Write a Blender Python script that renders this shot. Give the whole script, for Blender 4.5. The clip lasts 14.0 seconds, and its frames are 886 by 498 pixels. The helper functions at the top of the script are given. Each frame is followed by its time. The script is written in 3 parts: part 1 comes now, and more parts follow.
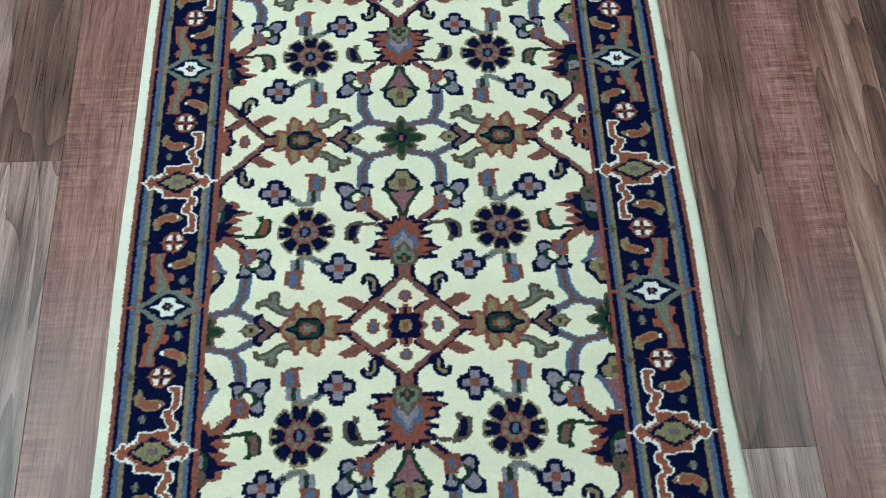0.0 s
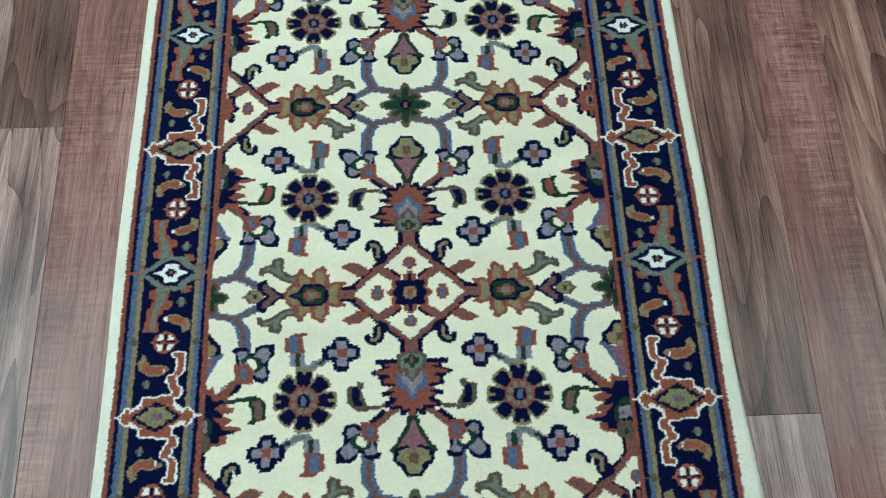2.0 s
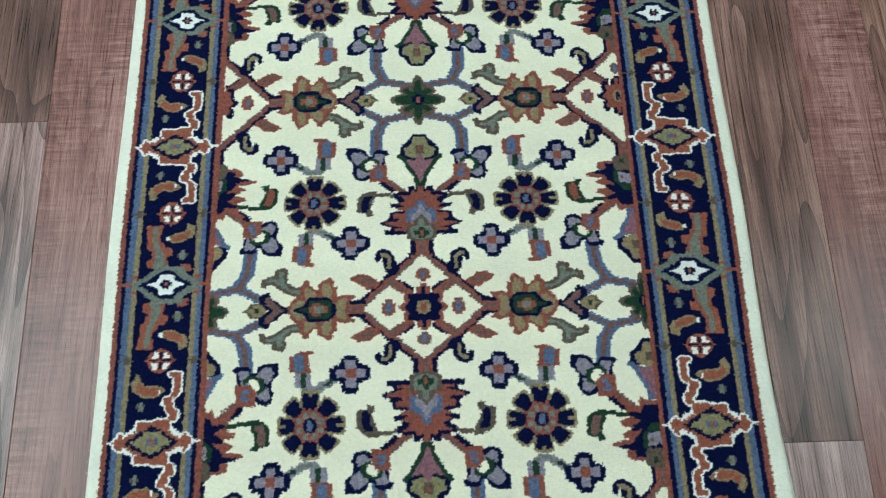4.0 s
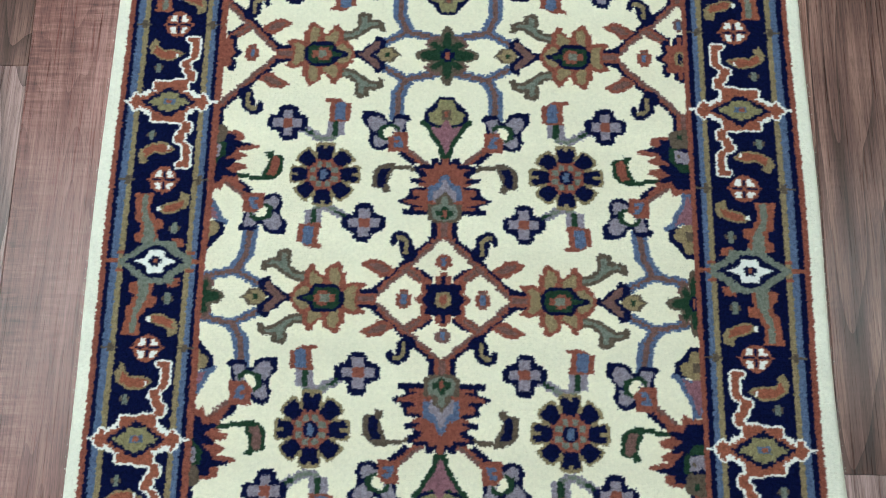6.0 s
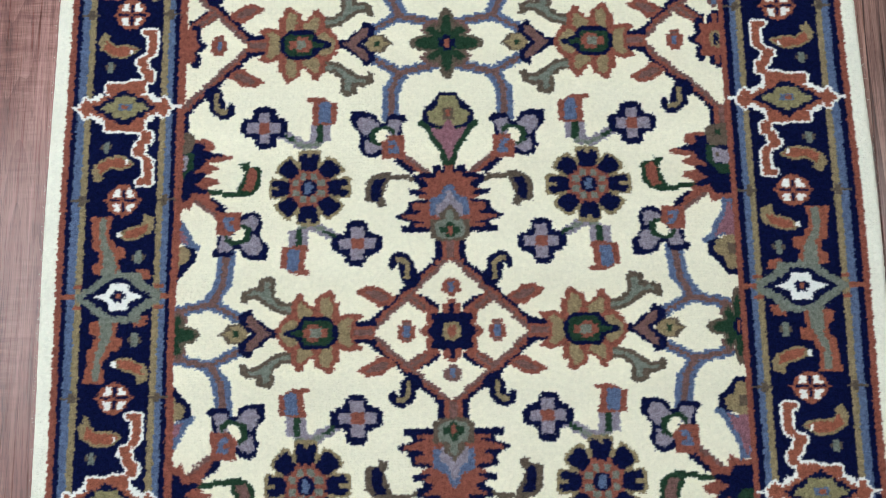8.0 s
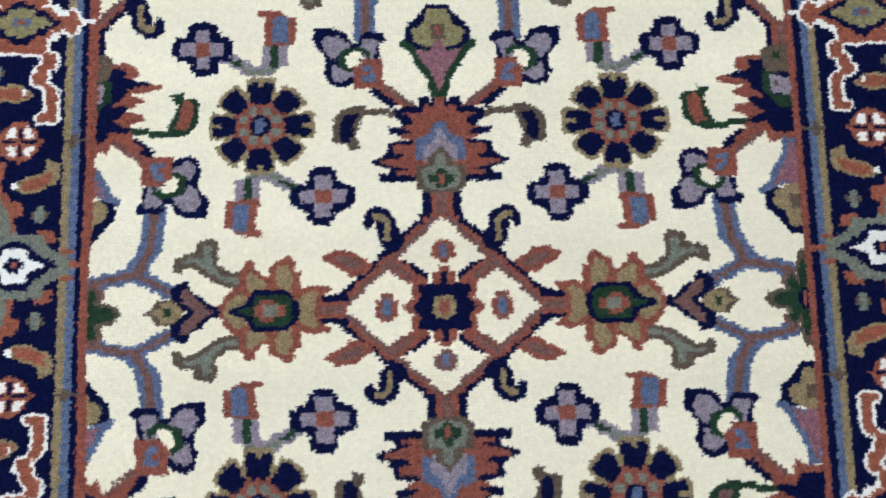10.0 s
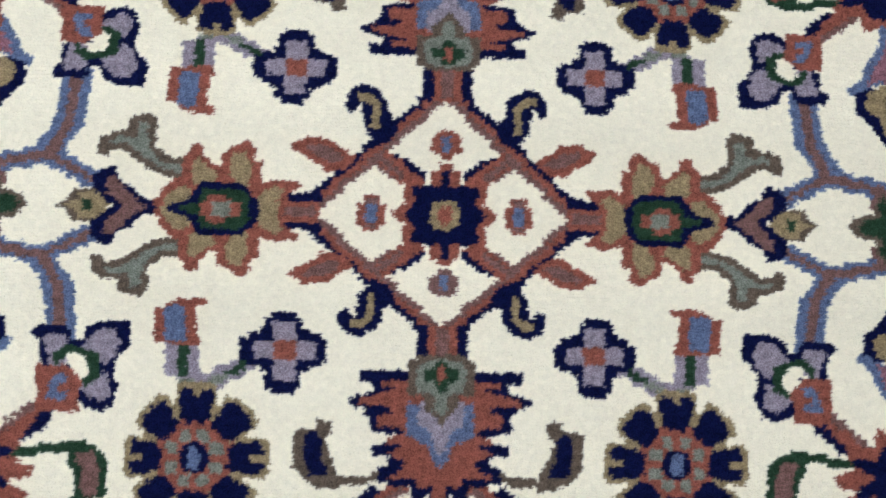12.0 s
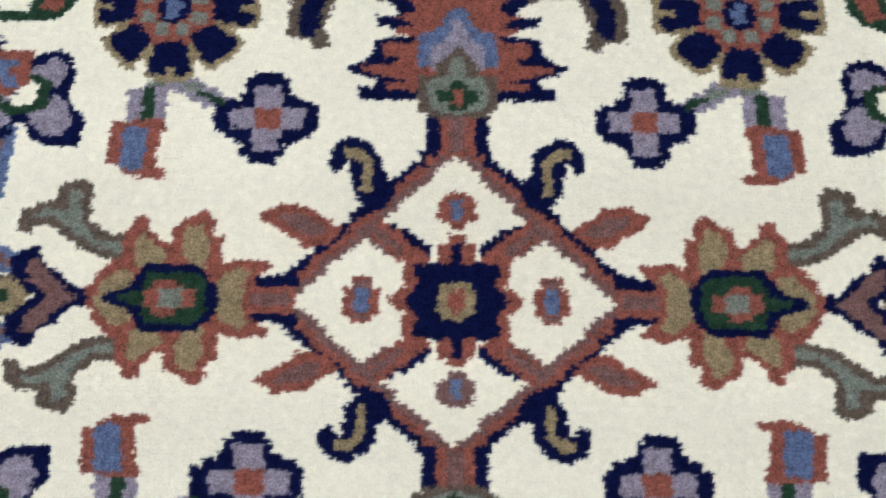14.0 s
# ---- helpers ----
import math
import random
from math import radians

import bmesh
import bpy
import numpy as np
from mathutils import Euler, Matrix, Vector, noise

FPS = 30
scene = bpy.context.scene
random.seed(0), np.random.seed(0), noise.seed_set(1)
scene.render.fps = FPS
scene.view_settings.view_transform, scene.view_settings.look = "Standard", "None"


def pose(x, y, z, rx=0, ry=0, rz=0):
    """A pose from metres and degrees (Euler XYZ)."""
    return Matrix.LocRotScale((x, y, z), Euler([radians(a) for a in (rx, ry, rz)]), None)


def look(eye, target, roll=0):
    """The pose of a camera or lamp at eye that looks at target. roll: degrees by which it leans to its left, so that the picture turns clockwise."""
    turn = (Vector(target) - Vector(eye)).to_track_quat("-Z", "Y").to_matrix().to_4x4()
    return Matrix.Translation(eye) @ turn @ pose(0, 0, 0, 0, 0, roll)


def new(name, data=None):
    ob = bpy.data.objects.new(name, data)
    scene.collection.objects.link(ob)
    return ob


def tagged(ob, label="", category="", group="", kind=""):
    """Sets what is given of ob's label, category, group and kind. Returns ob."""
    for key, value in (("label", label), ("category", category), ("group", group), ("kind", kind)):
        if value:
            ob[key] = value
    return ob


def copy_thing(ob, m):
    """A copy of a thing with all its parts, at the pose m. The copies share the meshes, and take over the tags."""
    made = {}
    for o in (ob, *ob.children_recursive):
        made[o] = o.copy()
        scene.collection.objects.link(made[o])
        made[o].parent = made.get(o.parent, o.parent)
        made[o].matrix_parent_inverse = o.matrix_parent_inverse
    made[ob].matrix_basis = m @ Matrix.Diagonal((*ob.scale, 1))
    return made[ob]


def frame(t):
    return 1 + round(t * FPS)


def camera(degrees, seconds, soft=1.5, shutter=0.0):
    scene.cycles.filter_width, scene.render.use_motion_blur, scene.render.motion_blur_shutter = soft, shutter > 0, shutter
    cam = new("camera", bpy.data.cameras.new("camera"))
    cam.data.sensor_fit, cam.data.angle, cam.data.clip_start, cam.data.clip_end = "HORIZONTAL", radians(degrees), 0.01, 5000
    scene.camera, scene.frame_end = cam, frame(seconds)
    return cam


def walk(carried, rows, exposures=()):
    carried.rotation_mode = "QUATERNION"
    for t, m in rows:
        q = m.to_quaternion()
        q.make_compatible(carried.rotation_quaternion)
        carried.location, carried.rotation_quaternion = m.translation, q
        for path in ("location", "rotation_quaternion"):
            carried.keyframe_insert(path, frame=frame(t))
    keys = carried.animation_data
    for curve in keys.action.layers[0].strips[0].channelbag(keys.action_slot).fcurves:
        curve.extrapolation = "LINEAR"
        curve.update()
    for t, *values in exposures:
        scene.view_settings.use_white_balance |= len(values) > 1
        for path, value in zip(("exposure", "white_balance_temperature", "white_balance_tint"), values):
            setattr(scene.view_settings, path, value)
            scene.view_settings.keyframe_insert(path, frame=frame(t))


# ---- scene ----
import collections

cam = camera(56.9, 14.0, soft=0.7)
PATH = [
    (0, (0.021, -0.32, 0.999), (0.078, 0.462, -0.841), 2.0),
    (0.5, (0.024, -0.323, 0.994), (0.075, 0.438, -0.855), 1.9),
    (1, (0.024, -0.329, 0.987), (0.074, 0.414, -0.869), 1.9),
    (1.5, (0.018, -0.333, 0.988), (0.072, 0.407, -0.869), 2.3),
    (2, (0.015, -0.338, 0.986), (0.07, 0.407, -0.869), 2.2),
    (2.5, (0.008, -0.331, 0.988), (0.057, 0.405, -0.871), 1.8),
    (3, (-0.001, -0.314, 0.982), (0.058, 0.411, -0.881), 2.7),
    (3.2, (-0.006, -0.302, 0.978), (0.056, 0.413, -0.889), 2.9),
    (5.3, (0.005, -0.169, 0.861), (0.044, 0.346, -1.071), 4.2),
    (5.5, (0.006, -0.156, 0.858), (0.022, 0.336, -1.08), 2.1),
    (6, (0.005, -0.141, 0.843), (-0.009, 0.311, -1.105), -0.8),
    (6.5, (0.012, -0.127, 0.826), (-0.039, 0.28, -1.132), -7.1),
    (7, (0.003, -0.098, 0.806), (-0.013, 0.238, -1.165), -2.2),
    (7.5, (-0.012, -0.064, 0.782), (-0.033, 0.264, -1.19), -4.0),
    (7.7, (-0.01, -0.052, 0.768), (-0.019, 0.274, -1.205), -2.2),
    (9.8, (-0.022, -0.036, 0.601), (0.034, 0.241, -1.379), 9.5),
    (10, (-0.019, -0.037, 0.584), (0.045, 0.23, -1.397), 12.1),
    (10.5, (-0.022, -0.037, 0.544), (0.035, 0.201, -1.441), 13.3),
    (11, (-0.023, -0.036, 0.513), (0.029, 0.174, -1.475), 14.0),
    (11.5, (-0.044, -0.051, 0.486), (-0.016, 0.181, -1.501), 8.6),
    (12, (-0.023, -0.067, 0.452), (0.075, 0.145, -1.534), 26.2),
    (12.5, (-0.014, -0.064, 0.419), (0.057, 0.185, -1.564), 18.0),
    (13, (-0.011, -0.051, 0.38), (0.063, 0.166, -1.607), 19.9),
    (13.5, (0.0, -0.042, 0.37), (0.043, 0.268, -1.605), 7.7),
    (14, (-0.008, -0.044, 0.352), (0.003, 0.33, -1.612), 2.3),
]
TINTS = [(0, -0.02, 5260, -17.5), (3.2, 0.0, 5260, -16.5), (6.5, 0.07, 5610, -7), (10, 0.12, 5680, 5), (14, 0.10, 5660, 7)]
walk(cam, [(t, look(eye, target, roll)) for t, eye, target, roll in PATH], TINTS)


# ---- light ----
world = bpy.data.worlds.new("world")
scene.world = world
world.use_nodes = True
world.node_tree.nodes["Background"].inputs[0].default_value = (0.9, 0.95, 1.0, 1)
world.node_tree.nodes["Background"].inputs[1].default_value = 0.05
PANEL_GLOW = 5.95


# ---- node helpers ----
class Nodes:
    def __init__(self, name):
        self.mat = bpy.data.materials.new(name)
        self.mat.use_nodes = True
        self.tree = self.mat.node_tree
        self.bsdf = self.tree.nodes["Principled BSDF"]

    def add(self, kind, **links):
        n = self.tree.nodes.new(kind)
        for key, value in links.items():
            self.put(n.inputs[key.replace("_", " ")], value)
        return n

    def put(self, socket, value):
        if isinstance(value, bpy.types.NodeSocket):
            self.tree.links.new(value, socket)
        else:
            socket.default_value = value

    def math(self, op, a, b=0.0, c=0.0):
        n = self.tree.nodes.new("ShaderNodeMath")
        n.operation = op
        for k, v in enumerate((a, b, c)):
            self.put(n.inputs[k], v)
        return n.outputs[0]

    def noise(self, vector, scale, detail=3.0, rough=0.55):
        n = self.add("ShaderNodeTexNoise", Vector=vector, Scale=scale, Detail=detail, Roughness=rough)
        return n.outputs[0]

    def ramp(self, fac, stops):
        n = self.tree.nodes.new("ShaderNodeValToRGB")
        self.put(n.inputs[0], fac)
        e = n.color_ramp.elements
        while len(e) < len(stops):
            e.new(0.5)
        for k, (at, col) in enumerate(stops):
            e[k].position = at
            e[k].color = (*col, 1)
        return n.outputs[0]

    def mix(self, fac, a, b, blend="MIX"):
        n = self.tree.nodes.new("ShaderNodeMix")
        n.data_type, n.blend_type = "RGBA", blend
        self.put(n.inputs[0], fac)
        self.put(n.inputs[6], a)
        self.put(n.inputs[7], b)
        return n.outputs[2]

    def bump(self, height, strength, distance):
        n = self.add("ShaderNodeBump", Height=height, Strength=strength, Distance=distance)
        self.put(self.bsdf.inputs["Normal"], n.outputs[0])


# ---- materials ----
def wool():
    m = Nodes("dyed_wool_pile")
    co = m.add("ShaderNodeTexCoord").outputs["Object"]
    dye = m.tree.nodes.new("ShaderNodeAttribute")
    dye.attribute_name = "dye"
    fine = m.noise(co, 900, 2)
    tuft = m.noise(co, 260, 3)
    broad = m.noise(co, 9, 3)
    fleck = m.math("ADD", m.math("MULTIPLY", m.math("SUBTRACT", fine, 0.5), 1.25), m.math("MULTIPLY", m.math("SUBTRACT", tuft, 0.5), 1.1))
    fleck = m.math("MULTIPLY", fleck, dye.outputs["Alpha"])
    v = m.math("ADD", fleck, m.math("MULTIPLY", m.math("SUBTRACT", broad, 0.5), 0.16))
    v = m.math("ADD", v, 1.0)
    grey = m.add("ShaderNodeCombineColor", Red=v, Green=v, Blue=v).outputs[0]
    col = m.mix(1.0, dye.outputs["Color"], grey, "MULTIPLY")
    m.put(m.bsdf.inputs["Base Color"], col)
    m.bsdf.inputs["Roughness"].default_value = 0.95
    m.bsdf.inputs["Specular IOR Level"].default_value = 0.0
    m.bump(m.math("ADD", fine, m.math("MULTIPLY", tuft, 1.5)), 0.8, 0.0010)
    return m.mat


def laminate(name, dark, mid, light, contour, figure, streak):
    """Printed wood laminate: long streaks, cathedral contour lines and a cross figure, each as strong as given."""
    m = Nodes(name)
    co = m.add("ShaderNodeTexCoord").outputs["Object"]
    rnd = m.add("ShaderNodeObjectInfo").outputs["Random"]
    off = m.add("ShaderNodeCombineXYZ", X=m.math("MULTIPLY", rnd, 37.0), Y=m.math("MULTIPLY", rnd, 91.0), Z=m.math("MULTIPLY", rnd, 13.0)).outputs[0]
    sh = m.tree.nodes.new("ShaderNodeVectorMath")
    sh.operation = "ADD"
    m.put(sh.inputs[0], co)
    m.put(sh.inputs[1], off)
    p = sh.outputs[0]

    def stretched(x, y):
        n = m.add("ShaderNodeMapping", Vector=p)
        n.inputs["Scale"].default_value = (x, y, 1)
        return n.outputs[0]

    grain = m.noise(stretched(420, 9), 1.0, 4, 0.6)
    pores = m.noise(stretched(1500, 45), 1.0, 2)
    bands = m.noise(stretched(45, 0.9), 1.0, 4, 0.6)
    cloud = m.noise(stretched(14, 4.5), 1.0, 2)
    wavy = m.noise(stretched(17, 210), 1.0, 3, 0.6)
    wisp = m.noise(stretched(60, 300), 1.0, 2, 0.6)
    # growth rings: a slow height field cut into steps, each with a dark edge that fades to pale
    hill = m.noise(stretched(13, 1.5) if contour > 0.5 else stretched(13, 1.1), 1.0, 1.6, 0.4)
    ring = m.math("FRACT", m.math("MULTIPLY", hill, 9.0 if contour > 0.5 else 34.0))
    line = m.ramp(ring, [(0.0, (0.75, 0.75, 0.75)), (0.04, (0.5, 0.5, 0.5)), (0.22, (0.15, 0.15, 0.15)), (0.5, (0.0, 0.0, 0.0)), (0.97, (0.1, 0.1, 0.1))])
    tone = m.math("ADD", m.math("MULTIPLY", bands, 1.4 * streak), m.math("MULTIPLY", cloud, 0.8))
    long = 0.5 if figure > 0.5 else 0.85  # figured boards show little long grain
    tone = m.math("ADD", tone, m.math("MULTIPLY", grain, long))
    tone = m.math("ADD", tone, m.math("MULTIPLY", m.math("SUBTRACT", ring, 0.5), 0.28 * contour if contour > 0.5 else 0.12))
    side = m.noise(stretched(7, 0.6), 1.0, 1)
    where = m.ramp(side, [(0.36, (0, 0, 0)), (0.60, (1, 1, 1))])
    where = m.add("ShaderNodeRGBToBW", Color=where).outputs[0]
    patch = m.ramp(m.noise(stretched(22, 9), 1.0, 2), [(0.38, (0.15, 0.15, 0.15)), (0.6, (1, 1, 1))])
    patch = m.add("ShaderNodeRGBToBW", Color=patch).outputs[0]
    chatter = m.math("ADD", m.math("MULTIPLY", m.math("SUBTRACT", wavy, 0.5), 0.9), m.math("MULTIPLY", m.math("SUBTRACT", wisp, 0.5), 0.5))
    flecks = m.math("MULTIPLY", m.math("MULTIPLY", chatter, where), patch)
    tone = m.math("ADD", tone, m.math("MULTIPLY", flecks, figure))
    tone = m.math("SUBTRACT", tone, 0.7 * streak + 0.4 + long / 2 - 0.5)
    col = m.ramp(tone, [(0.15, dark), (0.5, mid), (0.88, light)])
    ringed = m.math("MULTIPLY", m.add("ShaderNodeRGBToBW", Color=line).outputs[0], contour)
    ringed = m.math("MULTIPLY", ringed, m.math("SUBTRACT", 1.0, m.math("MULTIPLY", where, 0.8 if figure > 0.5 else 0.0)))
    col = m.mix(ringed, col, (*[c * 0.45 for c in dark], 1))
    knot = m.add("ShaderNodeTexVoronoi", Vector=stretched(9, 4.5), Scale=1.0).outputs["Distance"]
    knot = m.add("ShaderNodeRGBToBW", Color=m.ramp(knot, [(0.015, (1, 1, 1)), (0.05, (0, 0, 0))])).outputs[0]
    col = m.mix(m.math("MULTIPLY", knot, 0.7), col, (*[c * 0.4 for c in dark], 1))
    pore = m.ramp(pores, [(0.34, (0.42, 0.40, 0.40)), (0.50, (1, 1, 1))])
    col = m.mix(0.7, col, pore, "MULTIPLY")
    m.put(m.bsdf.inputs["Base Color"], col)
    m.put(m.bsdf.inputs["Roughness"], m.math("ADD", 0.22, m.math("MULTIPLY", grain, 0.14)))
    m.bsdf.inputs["Specular IOR Level"].default_value = 0.5
    m.bump(m.math("ADD", pores, grain), 0.25, 0.0004)
    return m.mat


def plain(name, colour, rough, scale=6.0, spread=0.08, glow=0.0):
    m = Nodes(name)
    co = m.add("ShaderNodeTexCoord").outputs["Object"]
    f = m.math("ADD", m.math("MULTIPLY", m.noise(co, scale), 0.6), m.math("MULTIPLY", m.noise(co, scale * 25), 0.4))
    col = m.ramp(f, [(0.3, tuple(c * (1 - spread) for c in colour)), (0.7, tuple(min(1, c * (1 + spread)) for c in colour))])
    m.put(m.bsdf.inputs["Base Color"], col)
    m.bsdf.inputs["Roughness"].default_value = rough
    if glow:
        m.put(m.bsdf.inputs["Emission Color"], (1.0, 0.985, 0.95, 1))
        m.bsdf.inputs["Emission Strength"].default_value = glow
    return m.mat


WOOL = wool()
CHERRY = laminate("cherry_laminate", (0.094, 0.039, 0.034), (0.258, 0.114, 0.100), (0.50, 0.268, 0.240), 0.30, 1.9, 0.45)
WALNUT = laminate("walnut_laminate", (0.076, 0.036, 0.028), (0.270, 0.137, 0.108), (0.60, 0.360, 0.295), 0.7, 0.12, 1.1)
PALE = laminate("pale_walnut_laminate", (0.120, 0.070, 0.065), (0.335, 0.206, 0.193), (0.64, 0.43, 0.405), 0.75, 0.08, 1.0)
# paler copy of PALE: floor gloss on one board, painted into its colour
PALE_GLOSSED = laminate("pale_walnut_painted_gloss", (0.160, 0.100, 0.097), (0.415, 0.278, 0.268), (0.72, 0.52, 0.495), 0.6, 0.08, 0.8)
DARK = laminate("dark_walnut_laminate", (0.058, 0.029, 0.025), (0.182, 0.095, 0.080), (0.41, 0.235, 0.195), 0.7, 0.2, 1.0)
UNDERLAY = plain("floor_underlay", (0.03, 0.022, 0.018), 0.9)
PLASTER = plain("painted_plaster", (0.72, 0.71, 0.68), 0.85)
TILE = plain("ceiling_board", (0.80, 0.80, 0.78), 0.9)
TRIM = plain("white_metal_trim", (0.75, 0.75, 0.74), 0.5)
GLOW = plain("lit_diffuser", (0.85, 0.85, 0.85), 0.6, glow=PANEL_GLOW)
FUZZ = plain("ivory_wool_fuzz", (0.80, 0.76, 0.66), 0.95)


# ---- building helpers ----
def part(name, bm, material, parent=None, label=""):
    me = bpy.data.meshes.new(name)
    bm.to_mesh(me)
    bm.free()
    me.materials.append(material)
    ob = new(name, me)
    if parent:
        ob.parent = parent
    if label:
        tagged(ob, label)
    return ob


def block(x0, x1, y0, y1, z0, z1, bevel=0.0):
    bm = bmesh.new()
    bmesh.ops.create_cube(bm, size=1)
    for v in bm.verts:
        v.co = Vector(((x0 + x1) / 2 + v.co.x * (x1 - x0), (y0 + y1) / 2 + v.co.y * (y1 - y0), (z0 + z1) / 2 + v.co.z * (z1 - z0)))
    if bevel:
        bmesh.ops.bevel(bm, geom=bm.edges[:], offset=bevel, segments=2, affect="EDGES")
    return bm


FLOOR_Z = -0.0105

# ---- room ----
X0, X1, Y0, Y1, H = -3.0, 2.9, -2.6, 2.7, 2.6
floor = tagged(part("floor", block(X0, X1, Y0, Y1, FLOOR_Z - 0.10, FLOOR_Z - 0.008), UNDERLAY), "reddish-brown wood laminate plank floor with mixed boards", "floor", kind="structure")
for name, dims in (("wall_north", (X0 - 0.1, X1 + 0.1, Y1, Y1 + 0.1)), ("wall_south", (X0 - 0.1, X1 + 0.1, Y0 - 0.1, Y0)),
                   ("wall_east", (X1, X1 + 0.1, Y0, Y1)), ("wall_west", (X0 - 0.1, X0, Y0, Y1))):
    tagged(part(name, block(*dims, FLOOR_Z - 0.1, H), PLASTER), "plain off-white painted plaster room wall", "wall", kind="structure")
tagged(part("ceiling", block(X0 - 0.1, X1 + 0.1, Y0 - 0.1, Y1 + 0.1, H, H + 0.1), TILE), "plain white ceiling above the rug", "ceiling", kind="structure")


def ceiling_light():
    lamp = tagged(new("ceiling_light"), "assumed square white ceiling light panel out of view, switched on", "ceiling light", "ceiling lights")
    s = 0.6
    part("diffuser", block(-s, s, -s, s, -0.012, -0.004), GLOW, lamp, "glowing opal diffuser")
    for k in range(4):
        f = part("frame", block(-s - 0.03, s + 0.03, s, s + 0.03, -0.02, -0.001, 0.003), TRIM, lamp)
        f.matrix_basis = pose(0, 0, 0, 0, 0, 90 * k) @ pose(0, 0, 0.0005 * (k % 2))
    return lamp


# unseen panel, assumed from the sheen on the left floor
lamp = ceiling_light()
lamp.matrix_basis = pose(-1.75, 0.35, H - 0.002)
# two more unseen panels, added to fill out light and floor sheen
for x, y in ((-1.75, -1.35), (-0.3, 1.4)):
    copy_thing(lamp, pose(x, y, H - 0.002))
# helper panel out of view: adds gloss on the right floor, sized for brightness
small = copy_thing(lamp, pose(2.05, 0.45, H - 0.002))
small.scale = (0.68, 0.68, 1)
tagged(small, "small unseen ceiling panel added to brighten the right floor")

# ---- rug: colours of the dyed wool ----
DYES = collections.OrderedDict(
    ivory=(0.90, 0.845, 0.675), navy=(0.0050, 0.0070, 0.038), rust=(0.240, 0.080, 0.058), mauve=(0.168, 0.093, 0.085),
    tan=(0.268, 0.208, 0.116), green=(0.021, 0.046, 0.027), grey=(0.180, 0.196, 0.166), brown=(0.112, 0.086, 0.066),
    lavender=(0.265, 0.232, 0.286), blue=(0.105, 0.142, 0.252), pink=(0.245, 0.118, 0.150), orange=(0.285, 0.097, 0.062),
    white=(0.87, 0.86, 0.83), edge=(0.90, 0.87, 0.76), olive=(0.250, 0.222, 0.118))
PALE_DYES = ("ivory", "white", "edge")
INDEX = {name: k for k, name in enumerate(DYES)}

# Knots are 2.9 mm wide and 2.4 mm long; the chart has two cells to a knot each way and gives each one's dye and motif.
KX, KY = 2.93, 2.4
CX, CY = KX / 2, KY / 2
LEFT, RIGHT = -377.0, 400.0
FIELD = (-250.5, 262.3)
ROW0, ROW1 = -750, 916
COL0, COL1 = -260, 276
xs = np.arange(COL0, COL1 + 1) * CX
ys = np.arange(ROW0, ROW1 + 1) * CY
chart = np.zeros((len(ys), len(xs)), dtype=np.int8)
owner = np.zeros(chart.shape, dtype=np.int32)
MOTIFS = [("field", "ivory wool pile ground of the rug field")]
SEEN = {}


def motif(name, label, x, y):
    key = (name, round(x / 6), round(y / 6))
    if key not in SEEN:
        SEEN[key] = len(MOTIFS)
        MOTIFS.append((name, label))
    return SEEN[key]


def pts(text):
    return np.array([[float(v) for v in p.split(",")] for p in text.split()])


def inside(poly, gx, gy):
    hit = np.zeros(gx.shape, dtype=bool)
    for (x0, y0), (x1, y1) in zip(poly, np.roll(poly, -1, axis=0)):
        if y0 != y1:
            hit ^= ((y0 > gy) != (y1 > gy)) & (gx < (x1 - x0) * (gy - y0) / (y1 - y0) + x0)
    return hit


def paint(poly, dye, who, low, high):
    fringe, dye = dye.endswith("+"), dye.rstrip("+")
    grow = 2 * KX
    c0, c1 = np.searchsorted(xs, (max(poly[:, 0].min() - grow, low), min(poly[:, 0].max() + grow, high)))
    r0, r1 = np.searchsorted(ys, (poly[:, 1].min() - grow, poly[:, 1].max() + grow))
    if c1 <= c0 or r1 <= r0:
        return
    gx, gy = np.meshgrid(xs[c0:c1] + 0.01, ys[r0:r1] + 0.013)
    way = np.abs(np.roll(poly, -1, axis=0) - poly)
    if len(poly) == 4 and way.min() > 0.5:  # slanting bands climb knot by knot
        gx, gy = np.round(gx / KX) * KX + 0.01, np.round(gy / KY) * KY + 0.013
    m = inside(poly, gx, gy)
    for _ in range(2 if fringe else 0):
        wide_ = np.pad(m, 1)
        m = wide_[:-2, 1:-1] | wide_[2:, 1:-1] | wide_[1:-1, :-2] | wide_[1:-1, 2:] | m
    chart[r0:r1, c0:c1][m] = INDEX[dye]
    owner[r0:r1, c0:c1][m] = who


def rect(x0, x1, y0, y1):
    return "%g,%g %g,%g %g,%g %g,%g" % (x0, y0, x1, y0, x1, y1, x0, y1)


def line(x0, y0, x1, y1, w):
    n = np.array([y0 - y1, x1 - x0])
    n = n / np.hypot(*n) * w / 2
    return " ".join("%g,%g" % (x, y) for x, y in ((x0 + n[0], y0 + n[1]), (x1 + n[0], y1 + n[1]), (x1 - n[0], y1 - n[1]), (x0 - n[0], y0 - n[1])))


def oval(x, y, rx, ry, n=12):
    return " ".join("%g,%g" % (x + rx * math.cos(6.2832 * k / n), y + ry * math.sin(6.2832 * k / n)) for k in range(n))


def rhomb(x, y, rx, ry):
    return "%g,%g %g,%g %g,%g %g,%g" % (x - rx, y, x, y - ry, x + rx, y, x, y + ry)


# ---- rug: the field's motifs, drawn in one quarter of the repeat (millimetres from the heart of a diamond) ----
W, HALF = 259.0, 277.0


